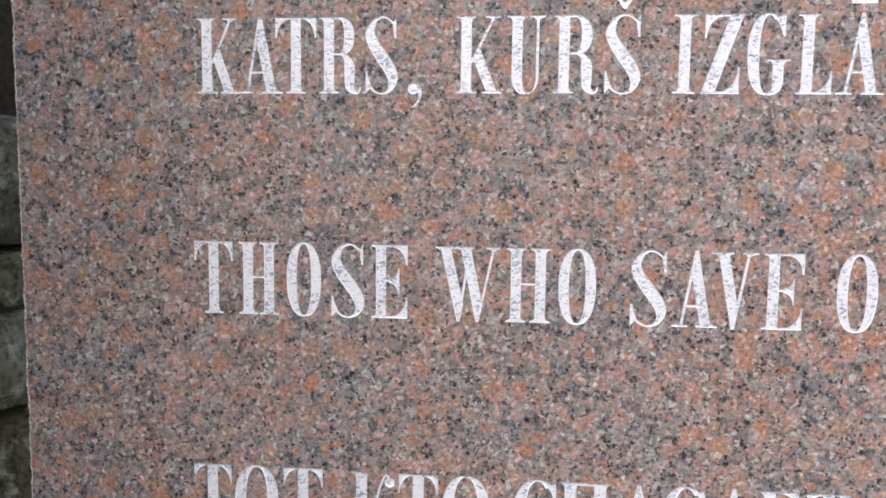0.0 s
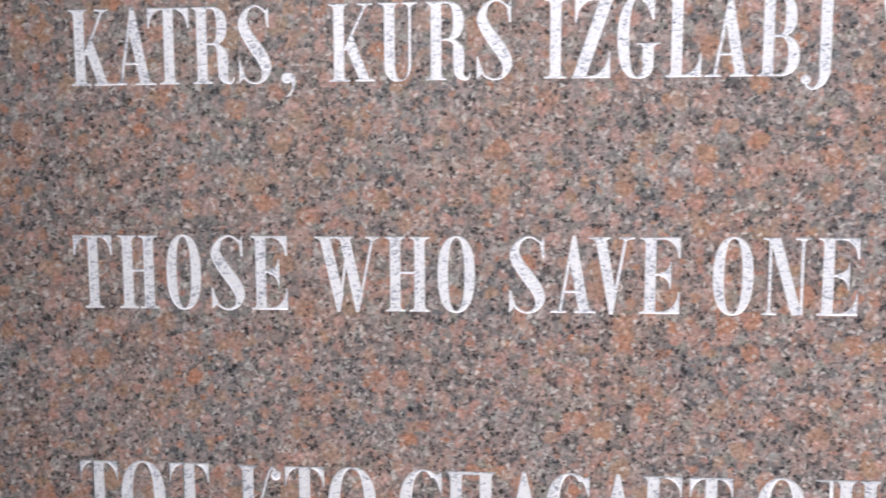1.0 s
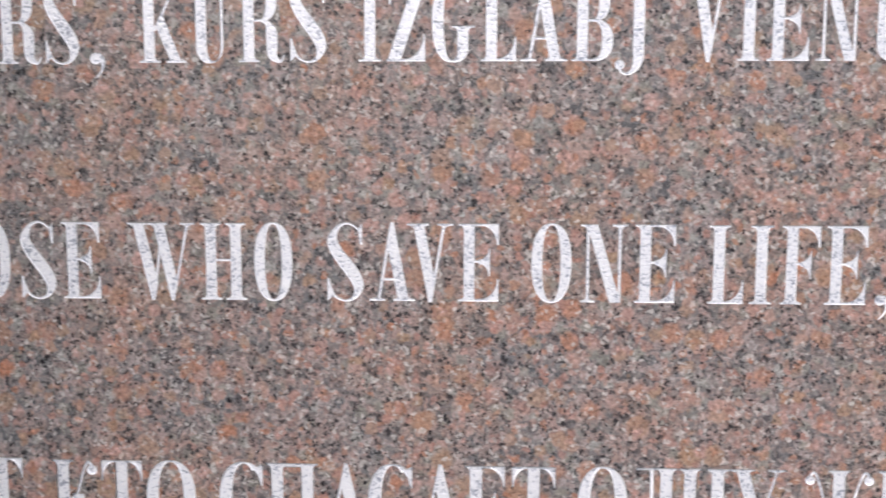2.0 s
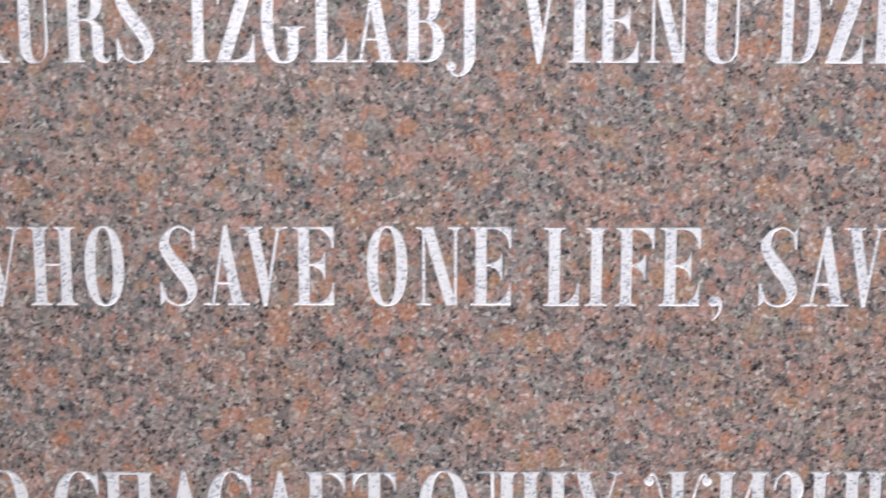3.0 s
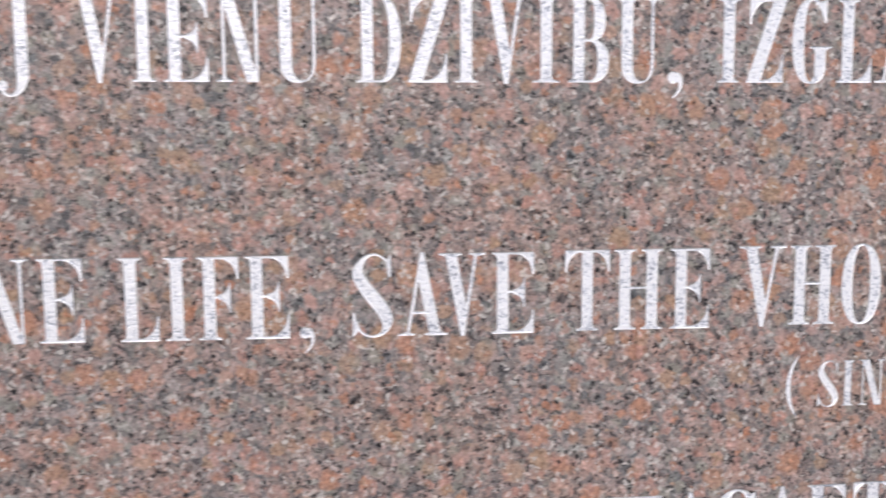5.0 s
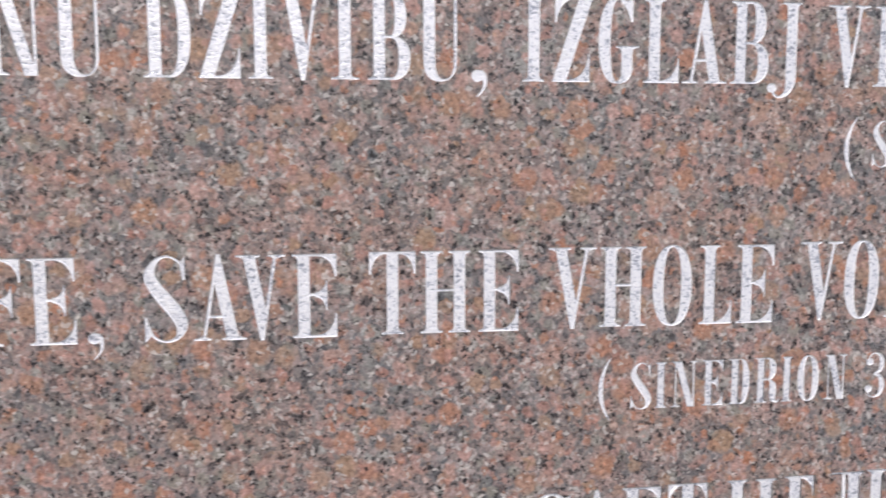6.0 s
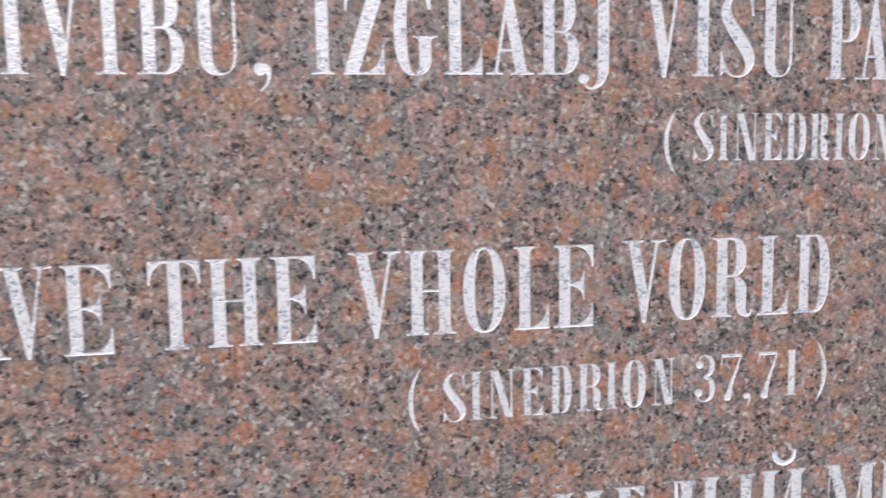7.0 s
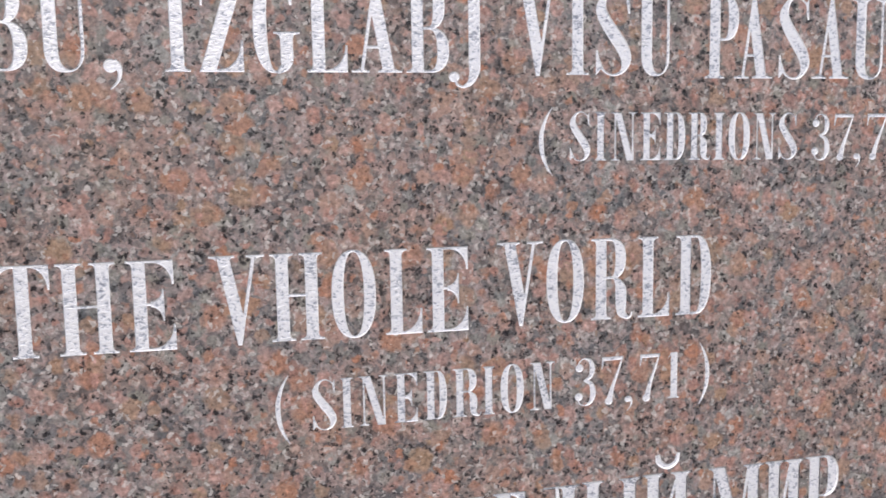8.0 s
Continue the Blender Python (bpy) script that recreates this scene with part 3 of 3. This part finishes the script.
def merged(pen, x, z, size):
    """One clean flat shape from a letter's overlapping strokes: its points, triangles and outline."""
    points, faces = [], []
    for t in pen.tris:
        faces.append([len(points) + k for k in range(3)])
        points += [Vector((x + a * size, z + b * size)) for a, b in t]
    v, _, f, _, _, _ = delaunay_2d_cdt(points, [], faces, 0, 1e-5)
    keep = within(centres(v, f), np.array([p[:] for p in points]), faces)
    f = [face for face, k in zip(f, keep) if k]
    uses = {(a, b) for face in f for a, b in zip(face, (*face[1:], face[0]))}
    rim = [(a, b) for a, b in uses if (b, a) not in uses]
    return v, f, sorted(rim)


def set_in(v, f, rim, by):
    """The outline's points moved inwards, so that the letter's walls slope; thin strokes move less."""
    into = {}
    for a, b in rim:                                     # the shape lies to the left of a to b
        d = (v[b] - v[a]).normalized()
        for k in (a, b):
            into.setdefault(k, []).append(Vector((-d.y, d.x)))
    moved = [p.copy() for p in v]
    for k, ways in into.items():
        w = sum(ways, Vector((0, 0)))
        if len(ways) == 2 and w.length > 0.7:
            moved[k] = v[k] + w.normalized() * by * min(1.5, 2 / w.length)
    for _ in range(4):                                   # take back what would turn a face over
        for t in f:
            for i in range(len(t)):
                a, b, c = t[i - 1], t[i], t[(i + 1) % len(t)]
                if (moved[b] - moved[a]).cross(moved[c] - moved[b]) < -1e-12:
                    for k in (a, b, c):
                        moved[k] = v[k].copy()
    return moved


def cut(name, pen, x, z, size, parent, label=""):
    """The layer of paint on the floor of one cut letter, a little behind the stone's face."""
    v, f, rim = merged(pen, x, z, size)
    deep = DEPTH + 0.00004 * (len(HOLES) % 3)
    bm = bmesh.new()
    low = set_in(v, f, rim, SLOPE)
    face_side = [bm.verts.new((p.x, deep, p.y)) for p in low]
    for face in f:
        bm.faces.new([face_side[k] for k in face])
    back = {}
    for a, b in rim:
        for k in (a, b):
            if k not in back:
                back[k] = bm.verts.new((v[k].x, 0.0001, v[k].y))
        bm.faces.new((face_side[b], face_side[a], back[a], back[b])).material_index = 1
    bmesh.ops.delete(bm, geom=[p for p in bm.verts if not p.link_faces], context="VERTS")
    HOLES.append((v, f, rim))
    ob = part(name, bm, PAINT, parent, label)
    ob.data.materials.append(RIM)
    return ob


def inscribe(word, z, size, *edges, lift=0.0):
    """One word: for each letter its left and right edge along the stone, in millimetres. lift: rise from the first letter to the last."""
    for n, ch in enumerate(word):
        x0, x1 = edges[2 * n] / 1000, edges[2 * n + 1] / 1000
        base = z + lift * n / max(1, len(word) - 1)
        kind = "comma" if ch == "," else "bracket" if ch in "()" else "digit" if ch.isdigit() else "letter"
        w = (x1 - x0) / size
        ob = cut(kind, GLYPHS[ch](w), x0, base, size, tablet, ("white carved " + kind + " " + ch) if kind in ("letter", "digit") else "")
        if ch in ACCENTS:
            cut(ACCENTS[ch][0], ACCENTS[ch][1](w), x0, base, size, ob)


CAP = 0.0645
inscribe("KATRS,", 1.4942, CAP, -68, -31, -32, 8, 1.5, 37.5, 40, 76, 80, 108, 116, 129, lift=0.001)
inscribe("KURŠ", 1.4955, CAP, 158, 197, 200, 233, 240, 277, 282, 312, lift=0.0007)
inscribe("IZGLĀBJ", 1.4963, CAP, 338, 356.5, 361, 394, 397.5, 432.5, 437, 465.5, 468, 507, 510, 543, 544, 569)
inscribe("VIENU", 1.4962, CAP, 600, 637, 642, 659, 665, 698, 703, 740, 746, 783)
inscribe("DZIVIBU,", 1.4957, CAP, 808, 842, 847, 879, 883, 900.5, 904, 941, 943.5, 964, 971, 1003, 1008, 1044, 1049, 1062)
inscribe("IZGLABJ", 1.4957, CAP, 1090, 1107, 1113, 1145, 1150, 1183, 1187, 1216, 1218, 1256, 1259, 1291, 1290, 1316)
inscribe("VISU", 1.4945, CAP, 1341, 1378, 1382.5, 1400.5, 1406, 1435.5, 1439, 1473)
inscribe("PASAU", 1.4922, CAP, 1498, 1527, 1523, 1558, 1563, 1591, 1593, 1628, 1629, 1665)

CAP = 0.065
inscribe("THOSE", 1.2998, CAP, -74, -39, -33.5, 2.5, 10, 41, 50, 80, 86, 118)
inscribe("WHO", 1.2995, CAP, 142, 199, 204, 242, 249, 281)
inscribe("SAVE", 1.2998, CAP, 310, 341, 345, 384, 376.5, 416, 420, 453)
inscribe("ONE", 1.2998, CAP, 480, 513, 520, 559, 565, 598)
inscribe("LIFE,", 1.2994, CAP, 625, 654, 659, 677, 684, 715, 720, 753, 760, 772)
inscribe("SAVE", 1.2994, CAP, 801.5, 833.5, 836.5, 876.5, 869, 907, 911.5, 945)
inscribe("THE", 1.3002, CAP, 970, 1006, 1010, 1049, 1056, 1088)
inscribe("VHOLE", 1.3012, CAP, 1112, 1152, 1155, 1193, 1199, 1232, 1239, 1267, 1271, 1303)
inscribe("VORLD", 1.3028, CAP, 1326, 1364, 1366, 1397, 1403, 1438, 1443, 1470.5, 1476, 1507)

STEM = 0.15
inscribe("(", 1.2321, 0.0365, 1155, 1165)
inscribe("SINEDRION", 1.2318, 0.0385, 1182, 1200, 1203.5, 1212.5, 1217, 1240, 1244, 1262, 1267, 1285, 1290, 1312, 1314, 1323, 1328, 1347, 1352, 1373, lift=0.0015)
inscribe("37,71", 1.2338, 0.0385, 1390, 1407, 1412, 1431, 1432, 1439, 1445, 1463, 1470, 1480)
inscribe(")", 1.236, 0.0365, 1498, 1507)
inscribe("(", 1.4270, 0.0365, 1360, 1371)
inscribe("SINEDRIONS", 1.4292, 0.0375, 1385, 1402, 1406, 1415, 1419, 1441, 1444, 1461, 1464, 1482, 1485, 1504, 1507, 1516.5, 1520, 1539, 1542, 1563, 1565, 1582, lift=-0.002)
inscribe("37,7", 1.4262, 0.0375, 1596, 1612, 1616, 1635, 1635, 1642, 1647, 1667)

STEM, CAP, DEPTH, SLOPE = 0.155, 0.068, 0.0012, 0.0012
inscribe("ТОТ", 1.0915, CAP, -79, -43, -40, 1, 5, 42)
inscribe("КТО", 1.0905, CAP, 68, 108, 111, 147, 150.5, 193.5)
inscribe("СПАСАЕТ", 1.0900, CAP, 214, 252, 255, 300, 301, 347, 343, 381, 382, 428, 426, 460, 466, 503)
inscribe("ОДНУ", 1.0905, CAP, 522, 564, 571, 606, 607, 649, 647, 697)
inscribe("ЖИЗНЬ", 1.0908, CAP, 711, 770, 772, 818, 820, 846, 851, 897, 898, 936)
inscribe("СПАСАЕТ", 1.0915, CAP, 973, 1006, 1008, 1053, 1054, 1100, 1096, 1133, 1133, 1178, 1177, 1211, 1217, 1252, lift=0.0065)
inscribe("ЦЕЛЫЙ", 1.0985, CAP, 1269, 1319, 1321, 1348, 1361, 1394, 1396, 1447, 1449, 1493, lift=0.004)
inscribe("МИР", 1.1025, CAP, 1508, 1560, 1561, 1599, 1600, 1633, lift=0.001)


def front_face():
    """The stone's face with all letters cut out, and its sides and back."""
    chip = random.Random(11)
    points = [Vector(p) for p in ((LEFT, 0), (RIGHT, 0), (RIGHT, TOP), (LEFT, TOP))]
    z = TOP - 0.004
    while z > 0.006:                                     # the sawn edge is nibbled all the way down
        points.append(Vector((LEFT + max(-0.0004, chip.gauss(0.0001, 0.00045)) + (chip.random() < 0.06) * 0.0009, z)))
        z -= chip.uniform(0.0025, 0.007)
    count = len(points)
    edges = [(k, (k + 1) % count) for k in range(count)]
    for v, _, rim in HOLES:
        base, used = len(points), {}
        for a, b in rim:
            for k in (a, b):
                if k not in used:
                    used[k] = base + len(used)
                    points.append(Vector(v[k]))
            edges.append((used[a], used[b]))
    v, _, f, _, _, _ = delaunay_2d_cdt(points, edges, [], 1, 1e-6)
    mids = centres(v, f)
    gone = np.zeros(len(f), bool)
    for hv, hf, _ in HOLES:
        p = np.array([q[:] for q in hv])
        near = np.where(((mids > p.min(0)) & (mids < p.max(0))).all(1) & ~gone)[0]
        gone[near[within(mids[near], p, hf)]] = True
    bm = bmesh.new()
    at = [bm.verts.new((p.x, 0, p.y)) for p in v]
    low, floor_edges = {}, set()
    for t, g in zip(f, gone):
        if g:
            for k in t:
                if k not in low:
                    low[k] = bm.verts.new((v[k].x, FLOOR, v[k].y))
            bm.faces.new([low[k] for k in t])
            floor_edges |= set(zip(t, (*t[1:], t[0])))
        else:
            bm.faces.new([at[k] for k in t])
    for a, b in sorted(floor_edges):
        if (b, a) not in floor_edges:
            bm.faces.new((low[a], at[a], at[b], low[b])).material_index = 2
    rim = [at[k] for k in range(count)]
    bevel = []
    for p in points[:count]:
        c = 0.0020 + abs(noise.noise(Vector((p.x * 9, 5.0, p.y * 160)))) * 0.0020
        bevel.append(bm.verts.new((p.x + (c if p.x > 1 else -c), 0.0014, p.y + (c if p.y == TOP else 0))))
    back = [bm.verts.new((RIGHT + 0.003 if p.x > 1 else LEFT - 0.003, THICK, q.co.z)) for p, q in zip(points, bevel)]
    edge_faces = []
    for a, b in ((k, (k + 1) % count) for k in range(count)):
        edge_faces.append(bm.faces.new((rim[b], rim[a], bevel[a], bevel[b])))
        edge_faces.append(bm.faces.new((bevel[b], bevel[a], back[a], back[b])))
    edge_faces.append(bm.faces.new(back[::-1]))
    for face in edge_faces:
        face.material_index = 1
    bmesh.ops.delete(bm, geom=[p for p in bm.verts if not p.link_faces], context="VERTS")
    bmesh.ops.recalc_face_normals(bm, faces=bm.faces[:])
    return bm


slab = part("slab", front_face(), GRANITE, tablet)
slab.data.materials.append(EDGE)
slab.data.materials.append(RIM)

# ---- ruined rubble wall behind the tablet's edge, with an unseen stub added for shade ----
bm = bmesh.new()
CORE = (
    ((-0.875, 0.71, 1.55), (0.75, 0.48, 3.10)),         # the pier beside the tablet
    ((-0.40, 1.10, 1.56), (1.7, 0.30, 3.12)),           # a wall added far behind it, so that the gap stays dark
    ((-0.75, -0.49, 1.545), (0.30, 1.3, 3.09)),         # unseen stub out in front, added to shade the tablet's left end
    ((-0.75, 0.315, 0.46), (0.29, 0.33, 0.92)),         # added sill and head; the gap between stub and pier lets light in
    ((-0.75, 0.315, 2.72), (0.29, 0.33, 0.75)),
)
for centre, size in CORE:
    bmesh.ops.create_cube(bm, size=1.0, matrix=Matrix.Translation(centre) @ Matrix.Diagonal((*size, 1)))
for p in bm.verts:
    p.co += noise.noise_vector(p.co * 3) * 0.015
ruin = tagged(part("wall_ruin", bm, MORTAR), "old ruined wall of rough grey lichen-spotted rubble stones", "wall", kind="structure")
dice = random.Random(4)


def rubble_stone(a0, a1, z0, z1, side=False):
    """One rough block: along x in the wall behind, or along y in the unseen stub added to shade the tablet."""
    bm = bmesh.new()
    bmesh.ops.create_cube(bm, size=2.0)
    bmesh.ops.subdivide_edges(bm, edges=bm.edges[:], cuts=3, use_grid_fill=True)
    seed = Vector((dice.uniform(0, 50), dice.uniform(0, 50), 0))
    size = Vector(((a1 - a0) / 2 - 0.008, 0.10, (z1 - z0) / 2 - 0.007))
    for p in bm.verts:
        q = p.co.copy()
        r = q.normalized() * 1.25
        q = q.lerp(r, 0.42)
        q = Vector([q[k] * size[k] for k in range(3)]) + noise.noise_vector(q * 1.7 + seed) * 0.014
        p.co = q
    for face in bm.faces:
        face.smooth = True
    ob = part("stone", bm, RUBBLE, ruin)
    deep = dice.uniform(-0.025, 0.03)
    if side:
        ob.matrix_world = pose(-0.575 - deep, (a0 + a1) / 2, (z0 + z1) / 2, 0, 0, 90)
    else:
        ob.matrix_world = pose((a0 + a1) / 2, 0.44 + deep, (z0 + z1) / 2)


COURSES = (0.0, 0.24, 0.5, 0.78, 1.072, 1.222, 1.305, 1.505, 1.70, 1.93, 2.14, 2.35, 2.52, 2.75, 2.93, 3.13)
for z0, z1 in zip(COURSES, COURSES[1:]):
    for side, start in ((False, -1.22), (True, -1.13)):
        stop = (0.40 if z1 < 0.9 or z0 > 2.34 else 0.15) if side else (-0.40 if z1 < 1.1 else -0.56 if z0 > 1.5 else -0.462) + dice.uniform(-0.006, 0.006)
        x = start + dice.uniform(0, 0.08)
        while x < stop - 0.01:
            wide = (z1 - z0) * dice.uniform(1.1, 2.1) + 0.06
            if x + wide > stop - 0.10:
                wide = stop - x
            rubble_stone(x, x + wide, z0, z1, side)
            x += wide
